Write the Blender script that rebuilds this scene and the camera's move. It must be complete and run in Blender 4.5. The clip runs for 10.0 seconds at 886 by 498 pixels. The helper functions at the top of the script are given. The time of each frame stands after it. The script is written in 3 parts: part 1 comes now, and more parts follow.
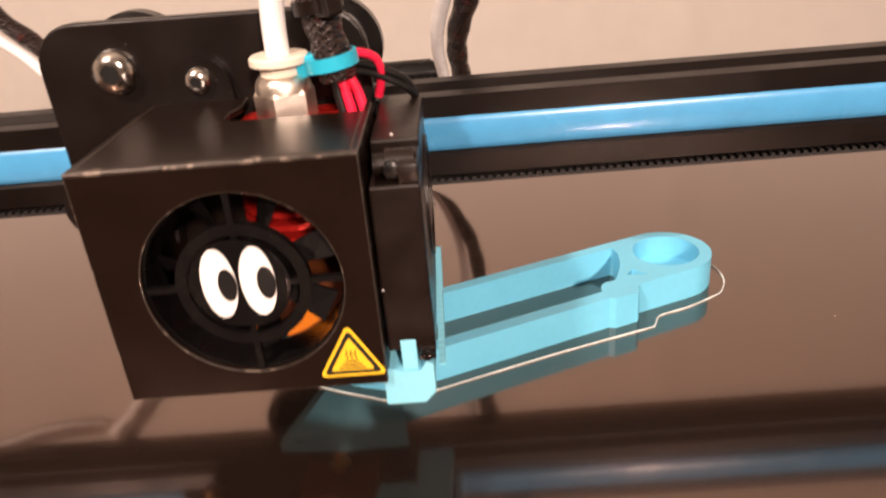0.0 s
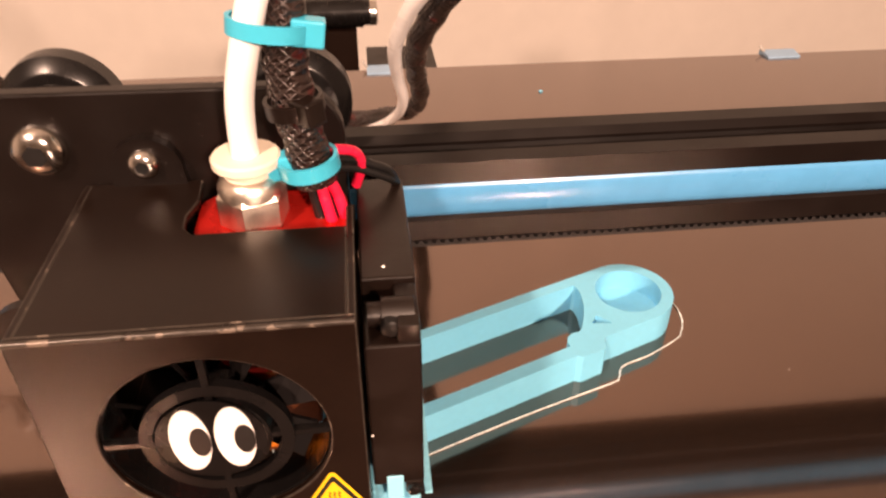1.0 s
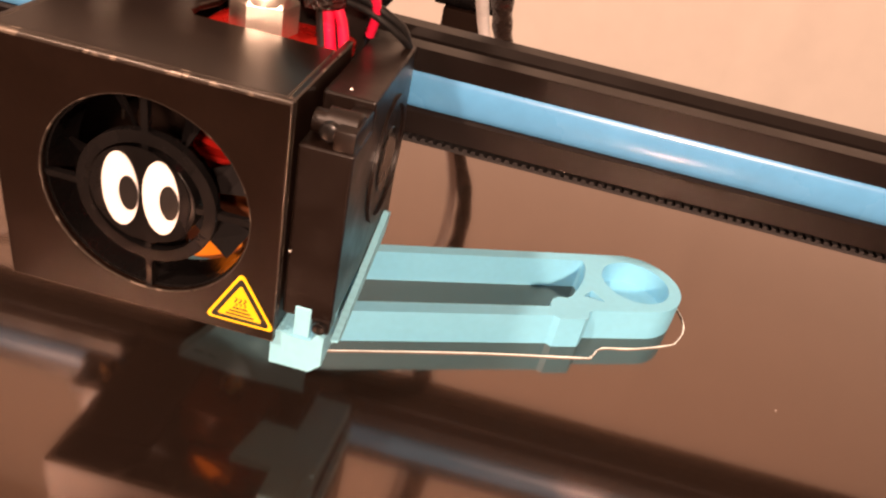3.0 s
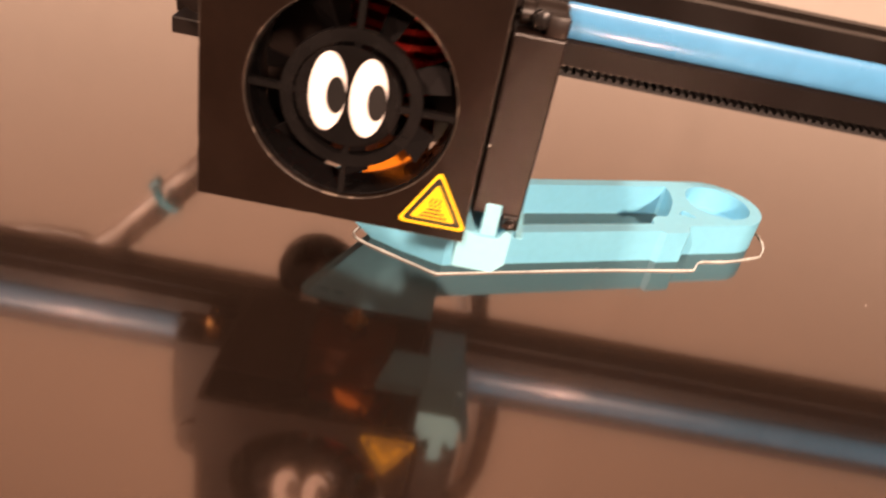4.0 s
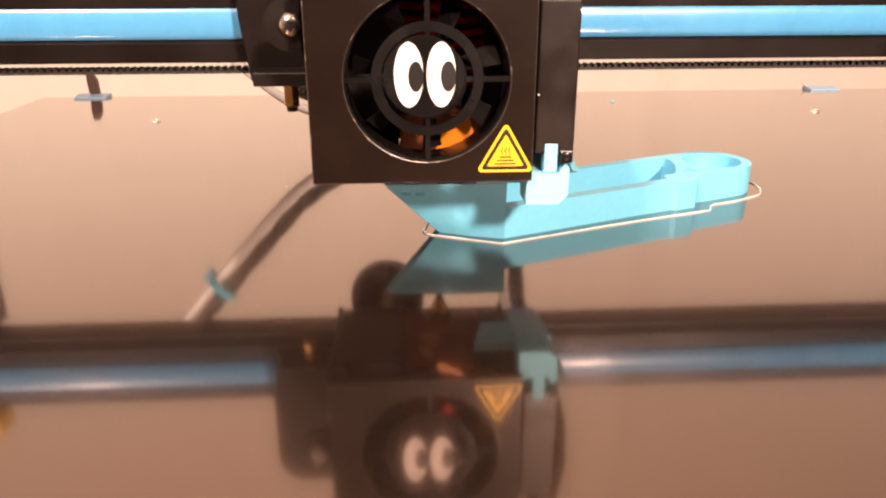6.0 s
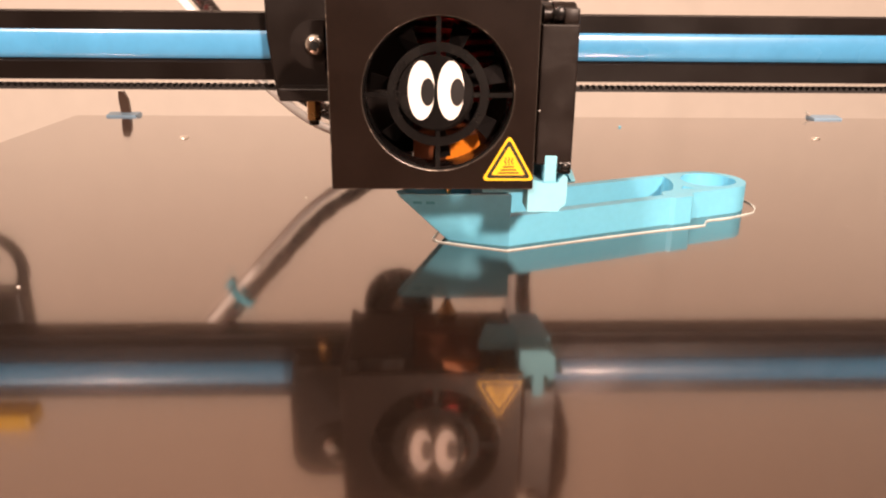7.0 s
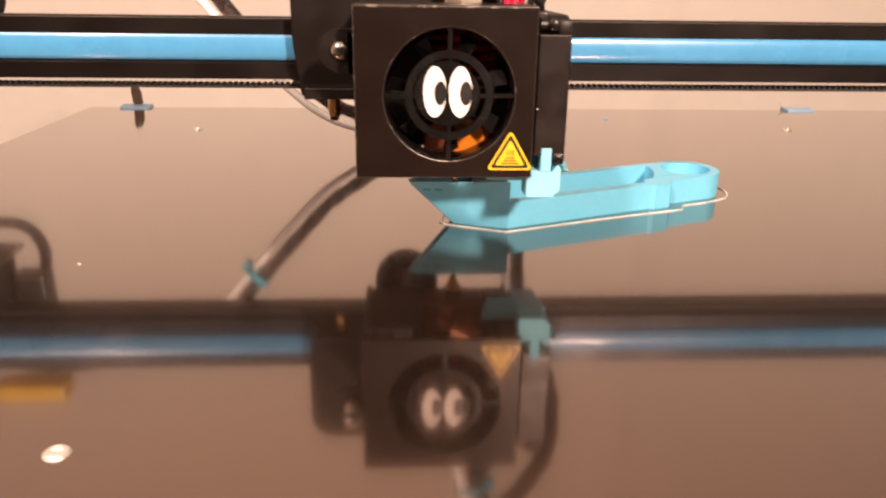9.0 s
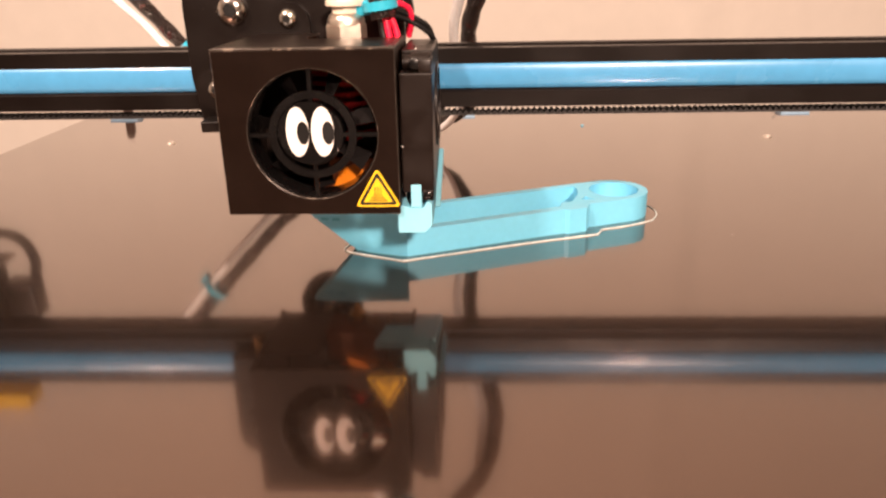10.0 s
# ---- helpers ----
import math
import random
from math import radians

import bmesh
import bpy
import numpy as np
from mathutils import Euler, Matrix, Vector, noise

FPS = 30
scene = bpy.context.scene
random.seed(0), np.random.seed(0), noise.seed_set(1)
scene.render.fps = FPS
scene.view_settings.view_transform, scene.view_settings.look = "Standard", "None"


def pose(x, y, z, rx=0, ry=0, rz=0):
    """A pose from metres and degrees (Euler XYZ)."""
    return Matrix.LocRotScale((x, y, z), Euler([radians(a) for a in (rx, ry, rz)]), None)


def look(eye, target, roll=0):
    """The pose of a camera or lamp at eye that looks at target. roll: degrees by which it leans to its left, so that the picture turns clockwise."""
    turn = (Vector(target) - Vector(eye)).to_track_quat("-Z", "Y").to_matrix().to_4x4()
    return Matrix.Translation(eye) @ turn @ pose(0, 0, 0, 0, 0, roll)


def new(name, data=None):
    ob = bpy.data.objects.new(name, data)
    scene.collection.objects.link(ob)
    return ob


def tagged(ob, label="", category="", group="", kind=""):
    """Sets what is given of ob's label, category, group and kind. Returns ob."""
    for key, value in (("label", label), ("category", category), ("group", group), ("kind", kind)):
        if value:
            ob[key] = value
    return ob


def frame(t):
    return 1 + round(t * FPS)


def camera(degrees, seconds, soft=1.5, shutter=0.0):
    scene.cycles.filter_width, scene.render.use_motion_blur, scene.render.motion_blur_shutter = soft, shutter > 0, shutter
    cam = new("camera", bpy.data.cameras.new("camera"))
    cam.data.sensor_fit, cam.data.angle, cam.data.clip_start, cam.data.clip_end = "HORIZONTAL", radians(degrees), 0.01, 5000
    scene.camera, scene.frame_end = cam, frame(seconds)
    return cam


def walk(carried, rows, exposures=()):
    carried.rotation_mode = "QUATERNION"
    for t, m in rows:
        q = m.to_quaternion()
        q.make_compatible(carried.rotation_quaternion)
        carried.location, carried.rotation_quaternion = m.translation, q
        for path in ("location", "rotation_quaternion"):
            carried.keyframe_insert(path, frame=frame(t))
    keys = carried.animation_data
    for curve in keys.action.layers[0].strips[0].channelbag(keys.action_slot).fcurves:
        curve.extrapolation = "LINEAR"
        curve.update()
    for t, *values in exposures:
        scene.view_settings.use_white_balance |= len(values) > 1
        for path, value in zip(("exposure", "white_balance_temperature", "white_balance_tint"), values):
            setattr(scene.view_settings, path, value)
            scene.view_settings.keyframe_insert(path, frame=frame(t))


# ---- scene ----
cam = camera(61.7, 10.0, soft=2.2, shutter=0.35)
# seconds, eye in metres, Euler angles in degrees
PATH = [
    (0.0, 0.0539, 0.0396, 0.1105, 63.95, 4.50, -0.63),
    (0.5, 0.0442, 0.0608, 0.1331, 59.51, 3.81, -4.86),
    (1.0, 0.0413, 0.0731, 0.1429, 54.66, -0.17, -6.49),
    (1.5, 0.0453, 0.0759, 0.1417, 50.67, -3.98, -4.20),
    (2.0, 0.0721, 0.0689, 0.1318, 51.99, -5.94, 2.15),
    (3.5, 0.0628, 0.0500, 0.1094, 57.68, -12.31, 11.06),
    (4.0, 0.0300, 0.0376, 0.0959, 58.31, -10.34, 3.80),
    (4.5, -0.0001, 0.0263, 0.0843, 58.15, -8.41, -5.05),
    (5.0, 0.0057, 0.0029, 0.0816, 60.93, -2.87, -2.94),
    (5.5, 0.0081, -0.0009, 0.0757, 65.65, 0.16, -3.92),
    (7.0, 0.0099, -0.0209, 0.0726, 70.94, -0.55, -1.95),
    (7.5, -0.0092, -0.0279, 0.0773, 71.51, -1.13, -3.66),
    (8.0, -0.0255, -0.0344, 0.0784, 72.04, -1.68, -5.28),
    (8.5, -0.0221, -0.0405, 0.0781, 71.76, -1.27, -5.55),
    (9.0, 0.0025, -0.0469, 0.0795, 70.01, -0.75, -2.94),
    (9.5, 0.0420, -0.0477, 0.0834, 68.16, 1.25, 1.22),
    (10.0, 0.0578, -0.0436, 0.0935, 68.82, 0.99, 1.87),
]
walk(cam, [(t, pose(x, y, z, rx, ry, rz)) for t, x, y, z, rx, ry, rz in PATH],
     exposures=[(0.0, -0.17, 6400, 12), (0.5, -0.12, 6750, 14), (1.0, 0.0, 7600, 22), (2.0, 0.24, 8200, 28), (3.5, -0.1, 8100, 27), (4.5, 0.38, 7300, 18), (5.5, 0.43, 7000, 16), (7.0, 0.04, 6850, 14), (8.5, -0.03, 6850, 14), (10.0, 0.0, 6850, 14)])

world = bpy.data.worlds.new("room_air")
scene.world = world
world.use_nodes = True
world.node_tree.nodes["Background"].inputs[0].default_value = (1.0, 0.72, 0.5, 1)
world.node_tree.nodes["Background"].inputs[1].default_value = 0.03


def lamp(name, at, aim, size, watts, colour):
    data = bpy.data.lights.new(name, "AREA")
    data.shape, data.size, data.energy, data.color = "DISK", size, watts, colour
    ob = new(name, data)
    ob.matrix_world = look(at, aim)
    return ob


WARM = (1.0, 0.74, 0.60)
lamp("room_lamp", (0.43, -1.15, 0.70), (0.1, 0.2, 0), 0.11, 42, WARM)
lamp("room_lamp", (-0.80, -0.95, 1.40), (0.0, 0.4, 0), 0.11, 52, WARM)

# ---------------------------------------------------------------- materials


def material(name, colour, rough=0.5, metal=0.0, var=0.08, scale=80.0, bump=0.0, bump_scale=600.0, coat=0.0, spots=None, spec=0.5, rough_var=0.08):
    """A surface with grain at two scales, uneven gloss and fine relief."""
    m = bpy.data.materials.new(name)
    m.use_nodes = True
    nt = m.node_tree
    b = nt.nodes["Principled BSDF"]
    b.inputs["Metallic"].default_value = metal
    b.inputs["Specular IOR Level"].default_value = spec
    b.inputs["Coat Weight"].default_value = coat
    b.inputs["Coat Roughness"].default_value = 0.05
    tc = nt.nodes.new("ShaderNodeTexCoord")
    n1 = nt.nodes.new("ShaderNodeTexNoise")
    n1.inputs["Scale"].default_value, n1.inputs["Detail"].default_value = scale, 5
    n2 = nt.nodes.new("ShaderNodeTexNoise")
    n2.inputs["Scale"].default_value, n2.inputs["Detail"].default_value = scale * 9, 3
    nt.links.new(tc.outputs["Object"], n1.inputs["Vector"])
    nt.links.new(tc.outputs["Object"], n2.inputs["Vector"])
    add = nt.nodes.new("ShaderNodeMath")
    add.operation = "ADD"
    nt.links.new(n1.outputs["Fac"], add.inputs[0])
    nt.links.new(n2.outputs["Fac"], add.inputs[1])
    ramp = nt.nodes.new("ShaderNodeMapRange")
    ramp.inputs["From Min"].default_value, ramp.inputs["From Max"].default_value = 0.6, 1.4
    ramp.inputs["To Min"].default_value, ramp.inputs["To Max"].default_value = 1 - var, 1 + var
    nt.links.new(add.outputs[0], ramp.inputs["Value"])
    mul = nt.nodes.new("ShaderNodeVectorMath")
    mul.operation = "SCALE"
    mul.inputs[0].default_value = colour
    nt.links.new(ramp.outputs["Result"], mul.inputs["Scale"])
    out = mul.outputs["Vector"]
    if spots:
        vor = nt.nodes.new("ShaderNodeTexNoise")
        vor.inputs["Scale"].default_value, vor.inputs["Detail"].default_value = spots[1], 2
        nt.links.new(tc.outputs["Object"], vor.inputs["Vector"])
        cut = nt.nodes.new("ShaderNodeMapRange")
        cut.inputs["From Min"].default_value, cut.inputs["From Max"].default_value = spots[2], spots[2] + 0.03
        nt.links.new(vor.outputs["Fac"], cut.inputs["Value"])
        mix = nt.nodes.new("ShaderNodeMix")
        mix.data_type = "RGBA"
        nt.links.new(cut.outputs["Result"], mix.inputs["Factor"])
        nt.links.new(out, mix.inputs["A"])
        mix.inputs["B"].default_value = (*spots[0], 1)
        out = mix.outputs["Result"]
    nt.links.new(out, b.inputs["Base Color"])
    rr = nt.nodes.new("ShaderNodeMapRange")
    rr.inputs["From Min"].default_value, rr.inputs["From Max"].default_value = 0.3, 0.7
    rr.inputs["To Min"].default_value, rr.inputs["To Max"].default_value = max(0.0, rough - rough_var), min(1.0, rough + rough_var)
    nt.links.new(n1.outputs["Fac"], rr.inputs["Value"])
    nt.links.new(rr.outputs["Result"], b.inputs["Roughness"])
    if bump:
        n3 = nt.nodes.new("ShaderNodeTexNoise")
        n3.inputs["Scale"].default_value, n3.inputs["Detail"].default_value = bump_scale, 3
        nt.links.new(tc.outputs["Object"], n3.inputs["Vector"])
        bp = nt.nodes.new("ShaderNodeBump")
        bp.inputs["Strength"].default_value, bp.inputs["Distance"].default_value = bump, 0.0003
        nt.links.new(n3.outputs["Fac"], bp.inputs["Height"])
        nt.links.new(bp.outputs["Normal"], b.inputs["Normal"])
    return m


def layered(name, colour, rough, pitch, strength):
    """Printed plastic: fine horizontal layer lines."""
    m = material(name, colour, rough, var=0.05, scale=60)
    nt = m.node_tree
    tc = nt.nodes.new("ShaderNodeTexCoord")
    wv = nt.nodes.new("ShaderNodeTexWave")
    wv.bands_direction = "Z"
    wv.inputs["Scale"].default_value = 0.314 / pitch
    wv.inputs["Distortion"].default_value = 0.4
    nt.links.new(tc.outputs["Object"], wv.inputs["Vector"])
    bp = nt.nodes.new("ShaderNodeBump")
    bp.inputs["Strength"].default_value, bp.inputs["Distance"].default_value = strength, 0.00012
    nt.links.new(wv.outputs["Fac"], bp.inputs["Height"])
    b = nt.nodes["Principled BSDF"]
    nt.links.new(bp.outputs["Normal"], b.inputs["Normal"])
    b.inputs["Subsurface Weight"].default_value = 0.08
    b.inputs["Subsurface Radius"].default_value = (0.001, 0.002, 0.002)
    return m


def braided(name):
    """Black braided sleeve with a criss-cross weave and a hint of red wire."""
    m = material(name, (0.022, 0.014, 0.012), 0.26, var=0.3, scale=150, spots=((0.055, 0.011, 0.010), 260, 0.62))
    nt = m.node_tree
    tc = nt.nodes.new("ShaderNodeTexCoord")
    waves = []
    for angle in (0.9, -0.9):
        mp = nt.nodes.new("ShaderNodeMapping")
        mp.inputs["Rotation"].default_value = (0, angle, 0.4)
        nt.links.new(tc.outputs["Object"], mp.inputs["Vector"])
        wv = nt.nodes.new("ShaderNodeTexWave")
        wv.inputs["Scale"].default_value = 260
        wv.inputs["Distortion"].default_value = 1.0
        nt.links.new(mp.outputs["Vector"], wv.inputs["Vector"])
        waves.append(wv)
    mx = nt.nodes.new("ShaderNodeMath")
    mx.operation = "MAXIMUM"
    nt.links.new(waves[0].outputs["Fac"], mx.inputs[0])
    nt.links.new(waves[1].outputs["Fac"], mx.inputs[1])
    bp = nt.nodes.new("ShaderNodeBump")
    bp.inputs["Strength"].default_value, bp.inputs["Distance"].default_value = 1.0, 0.0006
    nt.links.new(mx.outputs[0], bp.inputs["Height"])
    nt.links.new(bp.outputs["Normal"], nt.nodes["Principled BSDF"].inputs["Normal"])
    return m


BLACK_METAL = material("black_powder_coat", (0.0078, 0.0038, 0.0024), 0.32, spec=0.24, var=0.25, scale=90, bump=0.06, bump_scale=2500, rough_var=0.025)
BLACK_PLATE = material("black_anodised_plate", (0.006, 0.0037, 0.003), 0.38, spec=0.3, var=0.2, scale=60, spots=((0.10, 0.09, 0.08), 900, 0.74))
BLACK_PLASTIC = material("black_plastic", (0.0068, 0.0035, 0.0024), 0.36, spec=0.4, var=0.2, scale=120, bump=0.1)
GLOSS_BLACK = material("glossy_black_plastic", (0.005, 0.0045, 0.0045), 0.26, spec=0.35, var=0.2, scale=120)
FAN_BLADE = material("matt_black_blade", (0.004, 0.003, 0.003), 0.7, spec=0.12, var=0.2)
PROFILE = material("black_anodised_profile", (0.0042, 0.0023, 0.0017), 0.4, var=0.2, scale=50, bump=0.05, bump_scale=1800, spec=0.25)
BLUE = material("blue_slot_cover", (0.062, 0.29, 0.55), 0.3, var=0.10, scale=24, coat=0.5)
CYAN = layered("cyan_print", (0.155, 0.56, 0.79), 0.42, 0.0002, 0.18)
CYAN_DUCT = layered("cyan_duct_print", (0.22, 0.62, 0.79), 0.45, 0.0004, 0.7)
CYAN_TIE = material("cyan_cable_tie", (0.025, 0.42, 0.60), 0.28, var=0.05)
SKIRT = material("pale_skirt_thread", (0.74, 0.84, 0.82), 0.35, var=0.2, scale=300)
WHITE_TUBE = material("white_ptfe", (0.90, 0.89, 0.88), 0.3, var=0.04)
CREAM = material("cream_plastic", (0.80, 0.72, 0.60), 0.35, var=0.05)
WORN = material("worn_bare_edge", (0.042, 0.034, 0.028), 0.34, metal=0.3, var=0.5, scale=400, spots=((0.16, 0.13, 0.105), 300, 0.60))
STEEL = material("polished_steel", (0.72, 0.68, 0.63), 0.2, metal=1.0, var=0.08, scale=200)
BRIGHT = material("bright_zinc", (0.85, 0.80, 0.74), 0.42, metal=0.7, var=0.06, scale=300)
NICKEL = material("nickel_fitting", (0.88, 0.80, 0.70), 0.36, metal=1.0, var=0.08, scale=200)
BRASS = material("brass", (0.62, 0.36, 0.14), 0.28, metal=1.0, var=0.1, scale=200)
RED = material("red_anodised", (0.55, 0.02, 0.015), 0.3, metal=0.5, var=0.1, scale=100)
RED_WIRE = material("red_wire", (0.82, 0.02, 0.07), 0.3, var=0.08)
ORANGE = material("amber_tape", (0.62, 0.18, 0.01), 0.3, var=0.12, scale=150)
AMBER = material("dark_amber_tape", (0.11, 0.030, 0.008), 0.6, var=0.25, scale=150, spec=0.2)
WHITE_PAPER = material("white_sticker", (0.82, 0.80, 0.77), 0.35, var=0.03)
INK = material("black_ink", (0.008, 0.008, 0.008), 0.4, var=0.1)
YELLOW = material("yellow_sticker", (0.78, 0.50, 0.02), 0.3, var=0.05)
BELT = material("black_rubber", (0.012, 0.011, 0.011), 0.6, var=0.2)
WALL = material("cream_wall_paint", (0.645, 0.605, 0.555), 0.85, var=0.04, scale=3, bump=0.1, bump_scale=300)
FLOOR = material("table_wood", (0.09, 0.055, 0.035), 0.5, var=0.12, scale=6)
GREY = material("grey_plastic", (0.30, 0.29, 0.27), 0.5, var=0.08)
GREEN = material("dark_board", (0.04, 0.036, 0.026), 0.4, var=0.2)
CLIP_BLUE = material("blue_clip", (0.22, 0.36, 0.50), 0.35, var=0.1)
BROWN = material("dark_brown_lever", (0.06, 0.035, 0.025), 0.35, var=0.1)
MIRROR = material("dark_mirror_bed", (0.178, 0.114, 0.088), 0.125, metal=0.94, var=0.02, scale=6, rough_var=0.015, coat=1.0, bump=0.012, bump_scale=160, spots=((0.42, 0.38, 0.34), 1400, 0.80))

# ---------------------------------------------------------------- mesh helpers, in millimetres
MM = 0.001


def part(name, bm, mat, parent=None, label="", smooth=False):
    """Links a bmesh, drawn in millimetres of the place, as one mesh object."""
    bmesh.ops.scale(bm, vec=(MM, MM, MM), verts=bm.verts)
    bmesh.ops.recalc_face_normals(bm, faces=bm.faces)
    me = bpy.data.meshes.new(name)
    bm.to_mesh(me)
    bm.free()
    for m in (mat if isinstance(mat, (list, tuple)) else [mat]):
        me.materials.append(m)
    if smooth:
        me.shade_smooth()
        me.set_sharp_from_angle(angle=radians(38))
    ob = new(name, me)
    if parent is not None:
        ob.parent = parent
        if parent.type == "EMPTY":
            ob.matrix_parent_inverse = Matrix.Translation(-parent.location)
    if label:
        tagged(ob, label)
    return ob


def thing(name, at, label, category, group="", kind=""):
    ob = new(name)
    ob.location = Vector(at) * MM
    ob.empty_display_size = 0.01
    return tagged(ob, label, category, group, kind)


def box(bm, x0, x1, y0, y1, z0, z1, bevel=0.0):
    m = Matrix.LocRotScale(((x0 + x1) / 2, (y0 + y1) / 2, (z0 + z1) / 2), None, (x1 - x0, y1 - y0, z1 - z0))
    made = bmesh.ops.create_cube(bm, size=1, matrix=m)["verts"]
    if bevel:
        edges = {e for v in made for e in v.link_edges}
        bmesh.ops.bevel(bm, geom=list(edges), offset=bevel, segments=2, affect="EDGES", profile=0.5)
    return bm


def boxed(*a):
    return box(bmesh.new(), *a)


def prism(bm, outline, lo, hi, axis="z", top=None):
    """An outline in two axes, drawn out along the third. top: another outline for the far end."""
    def place(p, h):
        return {"z": (p[0], p[1], h), "y": (p[0], h, p[1]), "x": (h, p[0], p[1])}[axis]
    a = [bm.verts.new(place(p, lo)) for p in outline]
    b = [bm.verts.new(place(p, hi)) for p in (top or outline)]
    n = len(a)
    bm.faces.new(a)
    bm.faces.new(b[::-1])
    for i in range(n):
        bm.faces.new((a[i], b[i], b[(i + 1) % n], a[(i + 1) % n]))
    return bm


def loops(bm, rings, closed=False, caps=True):
    """Skins rings of equal length; closed joins the last to the first, else the ends are capped."""
    vs = [[bm.verts.new(p) for p in r] for r in rings]
    n = len(vs[0])
    for a, b in zip(vs, vs[1:] + (vs[:1] if closed else [])):
        for i in range(n):
            bm.faces.new((a[i], a[(i + 1) % n], b[(i + 1) % n], b[i]))
    if not closed and caps:
        bm.faces.new(vs[0][::-1])
        bm.faces.new(vs[-1])
    return bm


def ring_points(c, axis, r, n=24, turn=0.0):
    axis = Vector(axis).normalized()
    side = axis.orthogonal().normalized()
    up = axis.cross(side)
    return [Vector(c) + r * (math.cos(turn + 2 * math.pi * i / n) * side + math.sin(turn + 2 * math.pi * i / n) * up) for i in range(n)]


def lathe(bm, c, axis, profile, n=28, turn=0.0):
    """Turned form: profile of (along, radius)."""
    axis = Vector(axis).normalized()
    return loops(bm, [ring_points(Vector(c) + axis * a, axis, max(r, 0.01), n, turn) for a, r in profile])


def smooth_path(points, steps=8):
    """Catmull-Rom through the points."""
    p = [Vector(q) for q in points]
    p = [2 * p[0] - p[1]] + p + [2 * p[-1] - p[-2]]
    out = []
    for a, b, c, d in zip(p, p[1:], p[2:], p[3:]):
        for k in range(steps):
            t = k / steps
            out.append(0.5 * (2 * b + (c - a) * t + (2 * a - 5 * b + 4 * c - d) * t * t + (3 * b - a - 3 * c + d) * t ** 3))
    return out + [p[-2]]


def sweep(bm, path, r, n=14, flat=1.0):
    """A round bar along a path; r may be a function of the place along it (0 to 1)."""
    rings = []
    up = Vector((0.13, 1, 0.21)).normalized()
    for i, p in enumerate(path):
        d = (path[min(i + 1, len(path) - 1)] - path[max(i - 1, 0)]).normalized()
        side = d.cross(up).normalized()
        top = side.cross(d)
        rad = r(i / (len(path) - 1)) if callable(r) else r
        rings.append([p + rad * (math.cos(2 * math.pi * k / n) * side + flat * math.sin(2 * math.pi * k / n) * top) for k in range(n)])
    return loops(bm, rings)


def holed(bm, outer, inner, lo, hi, axis="y"):
    """A slab between two outlines of equal count."""
    def place(p, h):
        return {"z": (p[0], p[1], h), "y": (p[0], h, p[1]), "x": (h, p[0], p[1])}[axis]
    return loops(bm, [[place(p, lo) for p in outer], [place(p, lo) for p in inner], [place(p, hi) for p in inner], [place(p, hi) for p in outer]], closed=True)


def circle(cx, cy, r, n=64, turn=0.0):
    return [(cx + r * math.cos(turn + 2 * math.pi * i / n), cy + r * math.sin(turn + 2 * math.pi * i / n)) for i in range(n)]


def square_round(cx, cy, x0, x1, z0, z1, n=64):
    """Points on a rectangle at even angles round (cx, cy), with the corners kept."""
    pts = []
    for i in range(n):
        a = 2 * math.pi * i / n
        c, s = math.cos(a), math.sin(a)
        k = min(((x1 if c > 0 else x0) - cx) / c if abs(c) > 1e-9 else 1e9, ((z1 if s > 0 else z0) - cy) / s if abs(s) > 1e-9 else 1e9)
        pts.append([cx + k * c, cy + k * s])
    for corner in ((x0, z0), (x0, z1), (x1, z0), (x1, z1)):
        near = min(pts, key=lambda p: (p[0] - corner[0]) ** 2 + (p[1] - corner[1]) ** 2)
        near[0], near[1] = corner
    return [tuple(p) for p in pts]


def round_rect(x0, x1, y0, y1, r, n=6):
    out = []
    for cx, cy, a in ((x1 - r, y1 - r, 0), (x0 + r, y1 - r, 90), (x0 + r, y0 + r, 180), (x1 - r, y0 + r, 270)):
        out += [(cx + r * math.cos(radians(a + 90 * k / n)), cy + r * math.sin(radians(a + 90 * k / n))) for k in range(n + 1)]
    return out


# ---------------------------------------------------------------- room


def structure(name, bm, mat, label, category):
    return tagged(part(name, bm, mat), label, category, kind="structure")


structure("wall_north", boxed(-2200, 2600, 1150, 1200, -800, 1600), WALL, "plain cream painted wall behind the printer", "wall")
structure("wall_south", boxed(-2200, 2600, -3650, -3600, -800, 1600), WALL, "plain cream painted wall", "wall")
structure("wall_west", boxed(-2250, -2200, -3650, 1200, -800, 1600), WALL, "plain cream painted wall", "wall")
structure("wall_east", boxed(2600, 2650, -3650, 1200, -800, 1600), WALL, "plain cream painted wall", "wall")
structure("ceiling", boxed(-2250, 2650, -3650, 1200, 1600, 1650), WALL, "plain cream painted ceiling", "ceiling")
structure("floor", boxed(-2250, 2650, -3650, 1200, -850, -800), FLOOR, "plain wooden floor", "floor")

casing = [(400 - 5.5 * k, 1149.8 - 2.2 * (1 + math.cos(math.pi * k / 10))) for k in range(-10, 11)] + [(345, 1155), (455, 1155)]
structure("trim", prism(bmesh.new(), casing, -799, 1599), WALL, "rounded cream painted casing on the wall", "trim")

